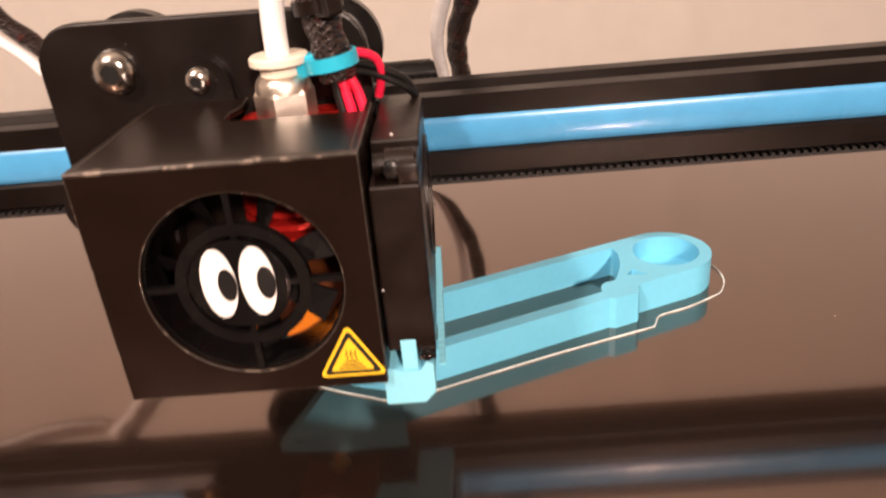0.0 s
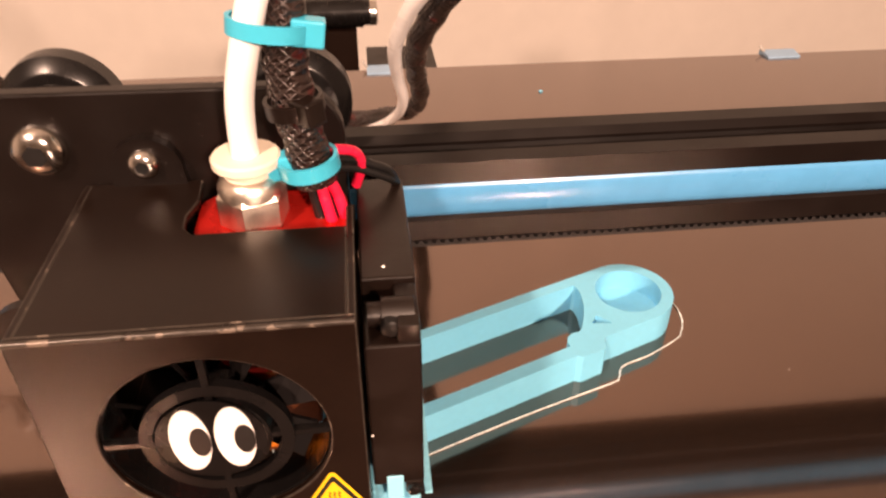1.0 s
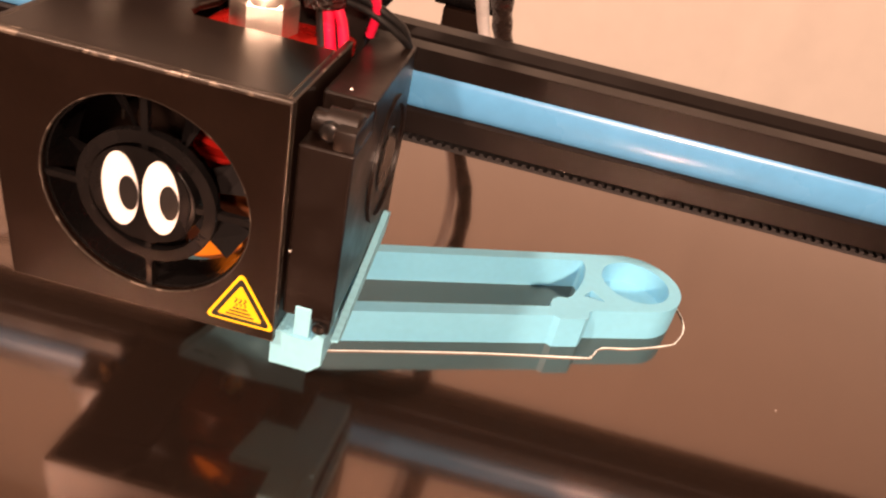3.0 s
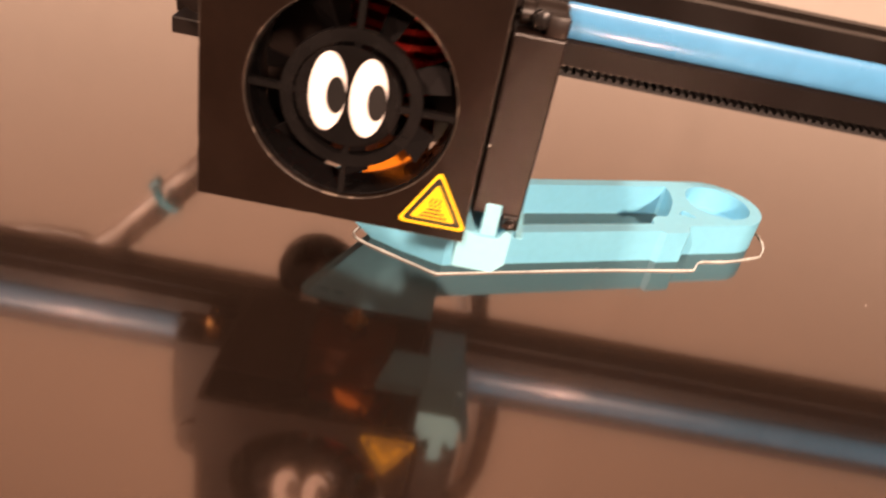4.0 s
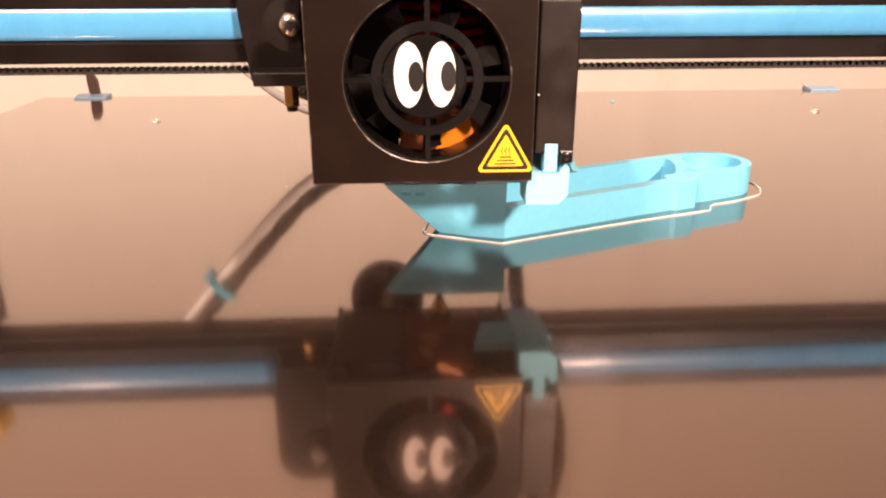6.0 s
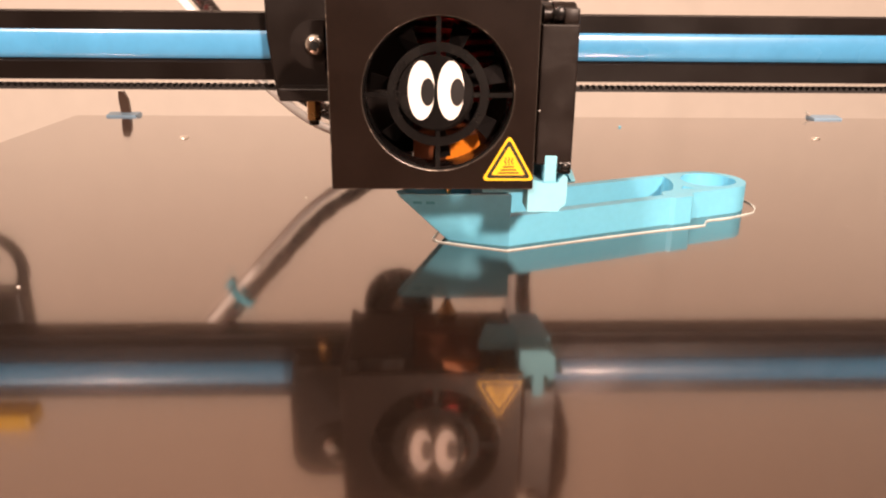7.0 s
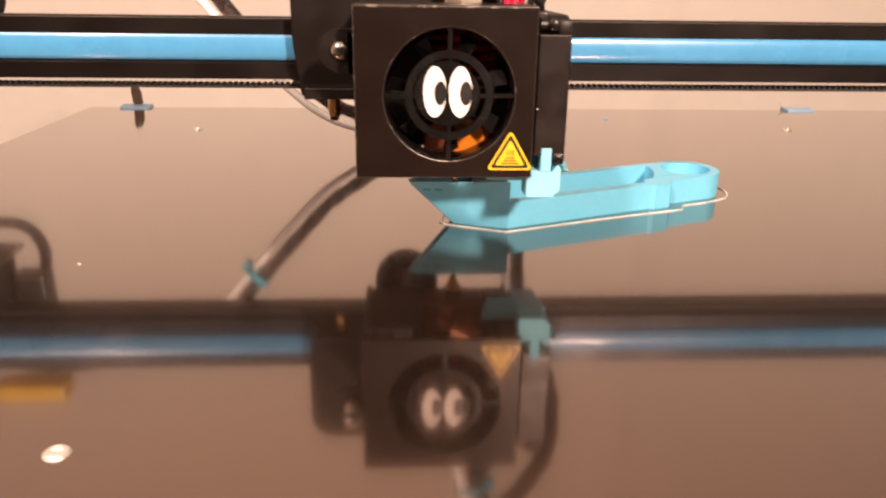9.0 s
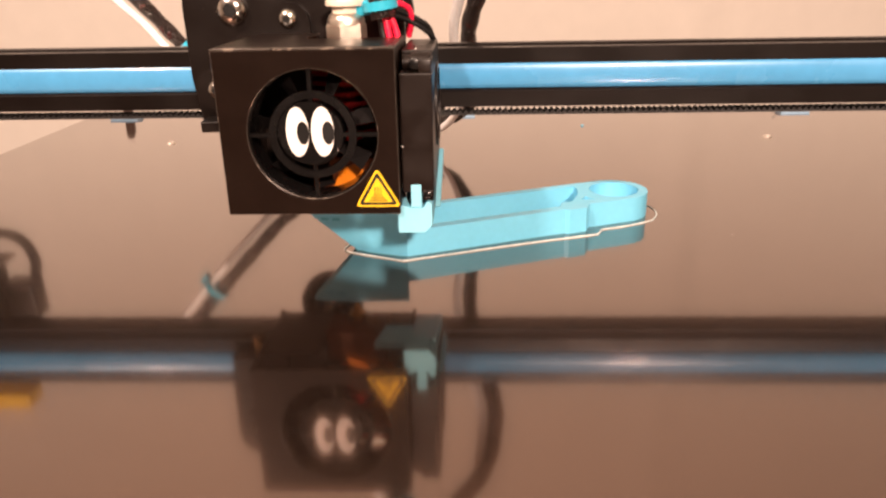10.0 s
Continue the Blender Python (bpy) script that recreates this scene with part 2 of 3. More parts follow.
# ---------------------------------------------------------------- printer bed
BED = 2.0          # height of the bed's mirror face
bed = thing("print_bed", (65, 211, -14), "large dark mirror-bright print bed of a 3D printer", "print bed")
part("plate", boxed(-192, 324, 4, 428, BED - 4, BED, 0.6), MIRROR, bed)
part("heater_plate", boxed(-190, 322, 6, 426, -8, BED - 4.1), BLACK_METAL, bed)
part("carriage_plate", boxed(-40, 170, 110, 310, -14, -8.1), BLACK_METAL, bed)


def bed_screw(x, y):
    bm = bmesh.new()
    lathe(bm, (x, y, BED - 0.2), (0, 0, 1), [(0, 2.4), (0.5, 2.3), (0.9, 1.9), (1.05, 1.3), (1.05, 1.0), (0.6, 0.8)], 24)
    return part("bed_screw", bm, BRIGHT, bed, "countersunk steel screw head", smooth=True)


for sx, sy in ((-107.5, 356.0), (219.2, 359.0), (-57.2, 64.0), (219.2, 64.0)):
    bed_screw(sx, sy)

base = thing("printer_base", (65, 211, -90), "black aluminium base frame under the print bed", "frame")
part("beam", boxed(45, 85, -40, 520, -60, -20), PROFILE, base)
part("rail_block", boxed(20, 110, 150, 270, -20, -14.1), BLACK_METAL, base)
for y0 in (-40, 480):
    part("cross_beam", boxed(-250, 380, y0, y0 + 40, -80, -60.1), PROFILE, base)
for fx in (-240, 350):
    for fy in (-40, 480):
        part("foot", boxed(fx, fx + 20, fy + 10, fy + 30, -90, -80.1), BELT, base)
rear = bmesh.new()
lathe(rear, (8, 500, 8), (1, 0, 0), [(0, 8.5), (36, 8.5), (36.2, 7.4), (40, 7.4)], 32)
part("rear_motor", rear, GLOSS_BLACK, base, "dark cylindrical motor behind the bed", smooth=True)
part("motor_cap", lathe(bmesh.new(), (48.05, 500, 8), (1, 0, 0), [(0, 7.6), (3.4, 7.4), (4.2, 6.4)], 32), STEEL, base, "bright metal end cap", smooth=True)
part("motor_bracket", boxed(14, 40, 493, 507, -60, -0.6), BLACK_METAL, base)
table = thing("table", (65, 200, -800), "plain wooden table under the printer", "table")
part("tabletop", boxed(-420, 560, -160, 560, -120, -90, 3), FLOOR, table)
for lx in (-400, 500):
    for ly in (-140, 500):
        part("leg", boxed(lx, lx + 40, ly, ly + 40, -800, -120.1), FLOOR, table)

# ---------------------------------------------------------------- gantry
GX0, GX1, GY, GZ0, GZ1 = -240.0, 360.0, 211.5, 46.9, 66.5


def profile_outline():
    """Square aluminium profile with a V slot in each side, in y and z."""
    half, pts = 9.8, []
    side = [(-half, -half), (-4.6, -half), (-3.0, -half + 1.7), (-3.0, -half + 2.4), (-5.0, -half + 2.4), (-2.6, -half + 5.2), (2.6, -half + 5.2),
            (5.0, -half + 2.4), (3.0, -half + 2.4), (3.0, -half + 1.7), (4.6, -half)]
    for k in range(4):
        c, s = round(math.cos(k * math.pi / 2)), round(math.sin(k * math.pi / 2))
        pts += [(c * a - s * b, s * a + c * b) for a, b in side]
    cy, cz = GY + half, (GZ0 + GZ1) / 2
    return [(cy + a, cz + b) for a, b in pts]


gantry = thing("x_gantry", (105, 219, 45), "black aluminium gantry beam with a bright blue slot cover", "gantry")
part("beam", prism(bmesh.new(), profile_outline(), GX0, GX1, "x"), PROFILE, gantry)
cover = [(GY + 1.6, 53.1)] + [(GY + 0.35 - 1.15 * math.sin(math.pi * k / 12) ** 0.45, 53.2 + 8.6 * k / 12) for k in range(13)] + [(GY + 1.6, 61.9)]
part("slot_cover", prism(bmesh.new(), cover, GX0 + 2, GX1 - 2, "x"), BLUE, gantry, "glossy bright blue slot cover strip", smooth=True)
belt = bmesh.new()
box(belt, GX0 + 4, GX1 - 4, 213.7, 219.7, 43.6, 44.4)
for k in range(220):
    x = -180 + 2.0 * k
    box(belt, x, x + 1.0, 213.7, 219.7, 44.3, 45.1)
part("toothed_belt", belt, BELT, gantry, "black rubber toothed drive belt")

# feeder assembly on the upright beyond the bed
endpiece = thing("gantry_bracket", (-225, 300, -60), "dark upright with feeder bracket at the gantry end", "bracket")
part("upright", boxed(-262, -242, 229.5, 269, -60, 104, 0.8), PROFILE, endpiece)
part("bracket_plate", boxed(-262, -238, 204, 228.9, 30, 82, 1), BLACK_PLATE, endpiece)
part("shelf", boxed(-290, -206, 270, 350, 64, 66.5, 0.5), GREY, endpiece, "grey shelf plate")
part("feeder_motor", boxed(-272, -210, 290, 345, 66.6, 118, 2), GREEN, endpiece, "dark grey-brown feeder block")
part("lever", boxed(-176, -146, 244, 256, 93, 101, 1.5), YELLOW, endpiece, "yellow plastic lever")
part("lever_arm", boxed(-243, -174, 247, 253, 94, 100, 1), BLACK_PLASTIC, endpiece)
cl = smooth_path([(-198, 345, 84), (-196, 350, 70), (-203, 352, 57), (-217, 352, 53), (-235, 350, 58), (-245, 346, 68)], 6)
part("motor_cable", sweep(bmesh.new(), cl, 3.0, 12), BELT, endpiece, "black cable loop", smooth=True)
part("plug", boxed(-209.8, -193, 336, 349, 78, 100, 1), BLACK_PLASTIC, endpiece)
far_end = thing("gantry_upright", (370, 240, -60), "black aluminium upright beside the bed", "upright")
part("upright", boxed(345, 385, 229, 249, -60, 100, 0.8), PROFILE, far_end)

# ---------------------------------------------------------------- print head
print_head = thing("hotend_carriage", (15, 185, 27), "black 3D printer head with googly eye sticker on its fan", "print head")
FX, FZ, FR = 15.0, 49.9, 17.8          # fan centre and opening
SX0, SX1, SY0, SY1, SZ0, SZ1 = -10.6, 38.3, 154.6, 198.0, 27.3, 73.2

sh = bmesh.new()
holed(sh, square_round(FX, FZ, SX0, SX1, SZ0, SZ1), circle(FX, FZ, FR), SY0, SY0 + 1.4)
box(sh, SX0, SX0 + 1.3, SY0 + 1.35, SY1, SZ0, SZ1 - 0.02)
prism(sh, [(SY0 + 1.35, SZ0), (SY1, SZ0), (SY1, 66), (SY1 - 12, 66), (SY1 - 12, SZ1 - 0.02), (SY0 + 1.35, SZ1 - 0.02)], SX1 - 1.3, SX1, "x")
# top with an opening at the back for the fitting
notch = [(SX0 + 1.25, SY0 + 1.35), (SX1 - 1.25, SY0 + 1.35), (SX1 - 1.25, 179.6), (11.3, 179.6), (9.8, 181.6), (9.6, 185.5), (11.0, 190.5), (10.6, SY1), (SX0 + 1.25, SY1)]
prism(sh, notch, SZ1 - 1.35, SZ1)
shroud = part("shroud", sh, [BLACK_METAL, WORN], print_head, "folded black powder-coated metal shroud")
mod = shroud.modifiers.new("edge", "BEVEL")
mod.width, mod.segments, mod.limit_method, mod.angle_limit, mod.material = 0.00028, 2, "ANGLE", radians(50), 1

lip = [Vector((SX0 + 0.3 + (SX1 - SX0 - 0.6) * k / 24, SY0 + 0.42, SZ1 - 0.42 + 0.03 * math.sin(k * 1.7))) for k in range(25)]
part("folded_edge", sweep(bmesh.new(), lip, 0.52, 10), WORN, print_head, "worn bright front edge of the shroud", smooth=True)

# fan in the opening
fan = bmesh.new()
holed(fan, circle(FX, FZ, FR + 1.2), circle(FX, FZ, FR - 0.3), SY0 + 1.5, SY0 + 10)
holed(fan, circle(FX, FZ, 12.0), circle(FX, FZ, 9.9), SY0 + 0.5, SY0 + 2.2)
for a in range(4):
    c, s = math.cos(a * math.pi / 2), math.sin(a * math.pi / 2)
    lo, hi = 7.0, FR
    pts = [(FX + c * r - s * w, FZ + s * r + c * w) for r, w in ((lo, -0.55), (hi, -0.55), (hi, 0.55), (lo, 0.55))]
    prism(fan, pts, SY0 + 0.7, SY0 + 2.0, "y")
fan_frame = part("fan_frame", fan, GLOSS_BLACK, print_head, "glossy black fan frame with ring guard")
hub = bmesh.new()
lathe(hub, (FX, SY0 + 0.3, FZ), (0, 1, 0), [(0, 8.0), (0.3, 8.4), (2.5, 8.4), (8, 8.2)], 40)
part("hub", hub, GLOSS_BLACK, fan_frame, smooth=True)
for k in range(7):
    a = 2 * math.pi * k / 7 + 0.3
    bl = bmesh.new()
    rows = []
    for r in (7.5, 12, 16.5):
        tw = 0.14
        p0 = (FX + r * math.cos(a - tw), SY0 + 5.0, FZ + r * math.sin(a - tw))
        p1 = (FX + r * math.cos(a + tw), SY0 + 9.0, FZ + r * math.sin(a + tw))
        rows.append([p0, p1, (p1[0], p1[1] + 0.8, p1[2]), (p0[0], p0[1] + 0.8, p0[2])])
    loops(bl, rows)
    part("blade", bl, FAN_BLADE, fan_frame)

# added black sheet: stops the bright background showing through the fan
part("rear_blind", boxed(SX0 + 1.4, SX1 - 1.4, 196.0, 196.7, 28.0, 66.0), BLACK_PLASTIC, print_head)

# added black sheet: hides the bright bed below, so the shroud looks dark inside
part("bottom_blind", boxed(SX0 + 1.4, 8.6, SY0 + 10.2, 195.8, 27.4, 28.2), BLACK_PLASTIC, print_head)

# eyes on the hub
sticker = part("eye_sticker", lathe(bmesh.new(), (FX - 0.8, SY0 - 0.05, FZ + 0.7), (0, 1, 0), [(0, 8.6), (0.32, 8.6)], 40), GLOSS_BLACK, print_head, "sticker of two cartoon eyes")
for ex, px in ((FX - 4.0, 1.5), (FX + 2.9, 1.5)):
    ov = [(ex + 3.1 * math.cos(2 * math.pi * i / 40), FZ + 1.1 + 6.8 * math.sin(2 * math.pi * i / 40)) for i in range(40)]
    part("eye_white", prism(bmesh.new(), ov, SY0 - 0.25, SY0 - 0.06, "y"), WHITE_PAPER, sticker)
    pu = [(ex + px + 1.62 * math.cos(2 * math.pi * i / 32), FZ + 0.8 + 3.2 * math.sin(2 * math.pi * i / 32)) for i in range(32)]
    part("pupil", prism(bmesh.new(), pu, SY0 - 0.42, SY0 - 0.26, "y"), INK, sticker)

# warning sticker


def tri(cx, cz, r, lo, hi, round_off):
    pts = []
    for k in range(3):
        a = math.pi / 2 + k * 2 * math.pi / 3
        c = (cx + (r - round_off) * math.cos(a), cz + (r - round_off) * math.sin(a))
        pts += [(c[0] + round_off * math.cos(a + b), c[1] + round_off * math.sin(a + b)) for b in (-1.0, -0.5, 0, 0.5, 1.0)]
    return prism(bmesh.new(), pts, lo, hi, "y")


TX, TZ = 32.1, 33.3
warn = part("warning_sticker", tri(TX, TZ, 6.8, SY0 - 0.10, SY0 - 0.02, 0.7), YELLOW, print_head, "yellow triangular hot surface warning sticker")
part("border", tri(TX, TZ, 5.9, SY0 - 0.16, SY0 - 0.11, 0.5), INK, warn)
part("face", tri(TX, TZ, 4.5, SY0 - 0.22, SY0 - 0.17, 0.3), YELLOW, warn)
for k, w in enumerate((1.3, 1.9, 2.5)):
    part("bar", boxed(TX - w, TX + w, SY0 - 0.28, SY0 - 0.23, TZ - 0.5 - 0.75 * k, TZ - 0.15 - 0.75 * k), INK, warn)
for k in (-0.8, 0.0, 0.8):
    wave = [Vector((TX + k + 0.22 * math.sin(s * 1.25), SY0 - 0.25, TZ + 0.2 + 0.22 * s)) for s in range(9)]
    part("heat_wave", sweep(bmesh.new(), wave, 0.13, 6, 0.4), INK, warn)

# heat sink, heater block and nozzle inside
sink = bmesh.new()
lathe(sink, (20, 187, 42), (0, 0, 1), [(0, 4), (27, 4)], 20)
prism(sink, round_rect(10.6, 37.2, 179.8, 196.5, 4.5), 68.6, 70.6)
heat_sink = part("heat_sink", sink, RED, print_head, "red anodised finned heat sink")
for k in range(8):
    part("fin", lathe(bmesh.new(), (20, 185, 45.5 + 2.9 * k), (0, 0, 1), [(0, 10.8), (1.2, 10.8)], 32), RED, heat_sink)
# the block's tape is a darker brown than the loose flap's
part("heater_block", boxed(9, 29, 178, 193, 26.5, 38, 0.6), AMBER, print_head, "heater block wrapped in dark amber tape")
tapes = bmesh.new()
prism(tapes, [(17, 30.5), (27.5, 31.5), (25.5, 38.5), (19.5, 37)], 168.5, 169.1, "y")
part("tape_flap", tapes, ORANGE, print_head, "loose flap of amber tape")
noz = bmesh.new()
lathe(noz, (19, 186, 26.6), (0, 0, -1), [(0, 3.4), (3.5, 3.4), (3.6, 2.6), (8.6, 0.5)], 6)
part("nozzle", noz, BRASS, print_head)

# brass-nickel tube fitting
fit_part = bmesh.new()
lathe(fit_part, (20.9, 187.6, 70.4), (0, 0, 1), [(0, 5.8), (0.5, 6.2), (5.8, 6.2), (6.6, 5.7)], 6, 0.62)
fitting = part("tube_fitting", fit_part, NICKEL, print_head, "nickel hexagonal push-fit tube fitting")
fc = bmesh.new()
lathe(fc, (20.9, 187.6, 76.4), (0, 0, 1), [(0, 5.6), (1.4, 5.6), (2.6, 5.1), (3.2, 4.5), (3.5, 3.9)], 32)
part("fitting_body", fc, NICKEL, fitting, smooth=True)
fc = bmesh.new()
lathe(fc, (20.9, 187.6, 79.6), (0, 0, 1), [(0, 4.1), (2.0, 4.1), (2.1, 5.6), (2.4, 5.9), (3.6, 5.9), (4.0, 5.5), (4.0, 3.0)], 32)
part("collar", fc, CREAM, fitting, "cream plastic release collar", smooth=True)

# part-cooling blower beside the shroud
bw = bmesh.new()
prism(bw, [(156.5, 33), (199, 33), (199, 70.8), (167.3, 70.8), (167.3, 66.0), (156.5, 66.0)], 38.9, 47.8, "x")
blower = part("blower", bw, BLACK_PLASTIC, print_head, "black plastic part-cooling blower")
mod = blower.modifiers.new("edge", "BEVEL")
mod.width, mod.segments = 0.0004, 2
rim = bmesh.new()
holed(rim, circle(184, 53, 12.6, 48), circle(184, 53, 11.0, 48), 47.8, 48.4, "x")
part("inlet_rim", rim, BLACK_PLASTIC, blower)
part("inlet_hub", lathe(bmesh.new(), (47.85, 184, 53), (1, 0, 0), [(0, 6.5), (0.35, 6.3)], 32), GLOSS_BLACK, blower)
lug = bmesh.new()
lathe(lug, (39.8, 161.5, 68.2), (1, 0, 0), [(0, 2.0), (2.2, 2.0), (2.2, 2.7), (7.2, 2.7), (7.6, 2.3)], 24)
box(lug, 44.1, 47.7, 156.8, 167.4, 65.9, 69.6, 0.5)
part("lug", lug, BLACK_PLASTIC, blower, smooth=True)
part("lug_screw", lathe(bmesh.new(), (43.2, 158.6, 68.4), (0, -1, 0), [(0, 1.6), (1.2, 1.5), (1.5, 1.0)], 20), GLOSS_BLACK, blower, smooth=True)
part("speck", lathe(bmesh.new(), (39.3, 156.5, 46.2), (0, -1, 0), [(0, 0.26), (0.2, 0.15)], 10), WHITE_PAPER, blower, "white fleck")
part("speck", lathe(bmesh.new(), (42.8, 170.2, 70.8), (0, 0, 1), [(0, 0.3), (0.2, 0.18)], 10), WHITE_PAPER, blower, "white fleck")

# cyan printed air duct below the blower
dk = bmesh.new()
rings = []
face = [(37.4, 21.2), (44.9, 21.2), (47.0, 23.4), (47.0, 29.8), (45.9, 30.7), (44.6, 28.6), (40.8, 28.6), (38.6, 29.3), (37.4, 28.2)]
for k in range(13):
    y = 156.0 + 0.75 * k
    grow = 0.10 * (k % 2) if k < 4 else 0.0
    rings.append([(x + (grow if x > 42 else -grow), y, z + (grow if z > 25 else -grow)) for x, z in face])
loops(dk, rings)
duct = part("air_duct", dk, CYAN_DUCT, print_head, "cyan 3D-printed air duct with ridged face")
part("duct_stub", boxed(41.2, 44.2, 156.3, 161.0, 28.7, 35.3, 0.25), CYAN_DUCT, duct)
chute = bmesh.new()
loops(chute, [[(38.4, 164.9, 21.5), (46.9, 164.9, 21.5), (46.9, 164.9, 26.8), (38.4, 164.9, 26.8)],
              [(38.9, 194, 27.5), (47.6, 194, 27.5), (47.6, 194, 32.2), (38.9, 194, 32.2)]])
part("chute", chute, CYAN_DUCT, duct)
flange = bmesh.new()
prism(flange, [(157.0, 28.9), (160.0, 27.6), (190.0, 33.0), (193.0, 36.6), (191.0, 37.4)], 48.0, 49.3, "x")
part("flange", flange, CYAN_DUCT, duct, "thin cyan side flange")
part("duct_arm", prism(bmesh.new(), [(27, 166), (38.4, 166), (38.4, 178), (30, 178)], 23.6, 26.0), CYAN_DUCT, duct)
duct_screw = bmesh.new()
lathe(duct_screw, (46.0, 155.9, 32.4), (0, -1, 0), [(0, 1.3), (0.8, 1.2), (1.0, 0.8)], 18)
part("duct_screw", duct_screw, GLOSS_BLACK, duct, smooth=True)
part("duct_lug", boxed(44.5, 47.7, 156, 160, 30.8, 33.8, 0.4), BLACK_PLASTIC, blower)

# carriage back plate
pl = [(-30.5, 43.2), (-9.0, 43.2), (-9.0, 47), (37.5, 47)]
pl += [(37.5 - 10 + 10 * math.cos(radians(a)), 80.5 + 10 * math.sin(radians(a))) for a in range(0, 91, 15)]
pl += [(-32.8 + 9 - 9 * math.sin(radians(a)), 82 + 9 * math.cos(radians(a))) for a in range(0, 91, 15)]
pl += [(-32.6, 60)]
back = part("back_plate", prism(bmesh.new(), pl, 199.0, 202.4, "y"), BLACK_PLATE, print_head, "black carriage plate with steel screws")
mod = back.modifiers.new("edge", "BEVEL")
mod.width, mod.segments, mod.limit_method = 0.0005, 2, "ANGLE"
tab = [(-5.5, 66)] + [(1.4 + 6.4 * math.cos(radians(a)), 76.2 + 6.4 * math.sin(radians(a))) for a in range(180, -1, -12)] + [(8.6, 66)]
part("mount_tab", prism(bmesh.new(), tab, 196.8, 198.9, "y"), BLACK_PLATE, print_head)
tab = [(-10.7, 66.0)] + [(-15.6 - 6.0 * math.sin(radians(a)), 60.0 + 6.0 * math.cos(radians(a))) for a in range(0, 181, 12)] + [(-10.7, 53.4)]
part("mount_tab", prism(bmesh.new(), tab, 172.0, 174.0, "y"), BLACK_PLATE, print_head)
part("mount_arm", boxed(-13.2, -10.7, 172.0, 198.9, 53.5, 65), BLACK_PLATE, print_head)


def button_screw(c, r, parent):
    bm = bmesh.new()
    lathe(bm, c, (0, -1, 0), [(0, r), (r * 0.2, r), (r * 0.48, r * 0.82), (r * 0.66, r * 0.5)], 28)
    s = part("screw", bm, STEEL, parent, "polished steel button-head screw", smooth=True)
    hx = bmesh.new()
    lathe(hx, (c[0], c[1] - r * 0.55, c[2]), (0, -1, 0), [(0, r * 0.44), (r * 0.135, r * 0.44)], 6)
    part("hex_socket", hx, INK, s)
    return s


button_screw((-16.6, 198.9, 80.6), 4.9, back)
button_screw((1.2, 196.7, 77.8), 2.9, back)
button_screw((-15.4, 171.9, 60.0), 2.7, back)
stud = bmesh.new()
lathe(stud, (-19.6, 195, 43.3), (0, 0, -1), [(0, 2.1), (5.6, 2.1), (5.8, 1.6)], 6)
part("stud", stud, BRASS, back, "brass threaded stud")
part("stud_tip", lathe(bmesh.new(), (-19.6, 195, 37.4), (0, 0, -1), [(0, 1.5), (1.2, 1.4)], 14), BLACK_METAL, back)
part("foot", boxed(-28.5, -8.8, 190, 198.9, 43.4, 47, 0.4), BLACK_PLATE, print_head)


def wheel(c):
    bm = bmesh.new()
    lathe(bm, c, (0, 1, 0), [(-5, 9.0), (-4.8, 9.6), (-2.2, 12.0), (2.2, 12.0), (4.8, 9.6), (5, 9.0)], 40)
    w = part("wheel", bm, GLOSS_BLACK, print_head, "black plastic roller wheel", smooth=True)
    bb = bmesh.new()
    lathe(bb, (c[0], c[1] - 5.4, c[2]), (0, 1, 0), [(0, 3.0), (0.2, 7.2), (10.6, 7.2), (10.8, 3.0)], 32)
    part("bearing", bb, STEEL, w, "steel ball bearing", smooth=True)
    ax = bmesh.new()
    lathe(ax, (c[0], 202.5, c[2]), (0, 1, 0), [(0, 2.5), (c[1] + 8 - 202.5, 2.5)], 16)
    part("axle", ax, STEEL, w, smooth=True)
    return w


wheel((-19.0, 221.3, 78.3))
wheel((27.0, 221.3, 78.3))
wheel((3.5, 221.3, 34.9))

# wires coming out of the sleeve
for k, (dx, dy) in enumerate(((0, 0), (2.2, 0.8), (-1.8, 1.4), (1.0, 2.2))):
    pth = smooth_path([(32.4 + dx * 0.5, 186.5 + dy * 0.5, 80), (33.4 + dx, 186 + dy, 75.5), (34.4 + dx * 1.1, 185.6 + dy, 70.4)], 6)
    part("wire", sweep(bmesh.new(), pth, 1.05, 10), (RED_WIRE, RED_WIRE, INK, INK)[k], print_head, ("red wire", "red wire", "black wire", "black wire")[k], smooth=True)
pth = smooth_path([(33.4, 188.5, 82), (36.4, 190, 82.2), (39.4, 191.5, 80.6), (40.2, 193, 77), (39.0, 195, 72.0)], 6)
part("wire", sweep(bmesh.new(), pth, 0.95, 10), RED_WIRE, print_head, "red wire", smooth=True)
for dz in (0, 1.7):
    pth = smooth_path([(34.0, 189.5, 79 + dz), (38.5, 192, 77.4 + dz), (42.5, 193.5, 75.2 + dz), (45.2, 195, 73.0 + dz), (46.6, 197, 70.9)], 6)
    part("wire", sweep(bmesh.new(), pth, 0.8, 10), INK, print_head, "black wire", smooth=True)

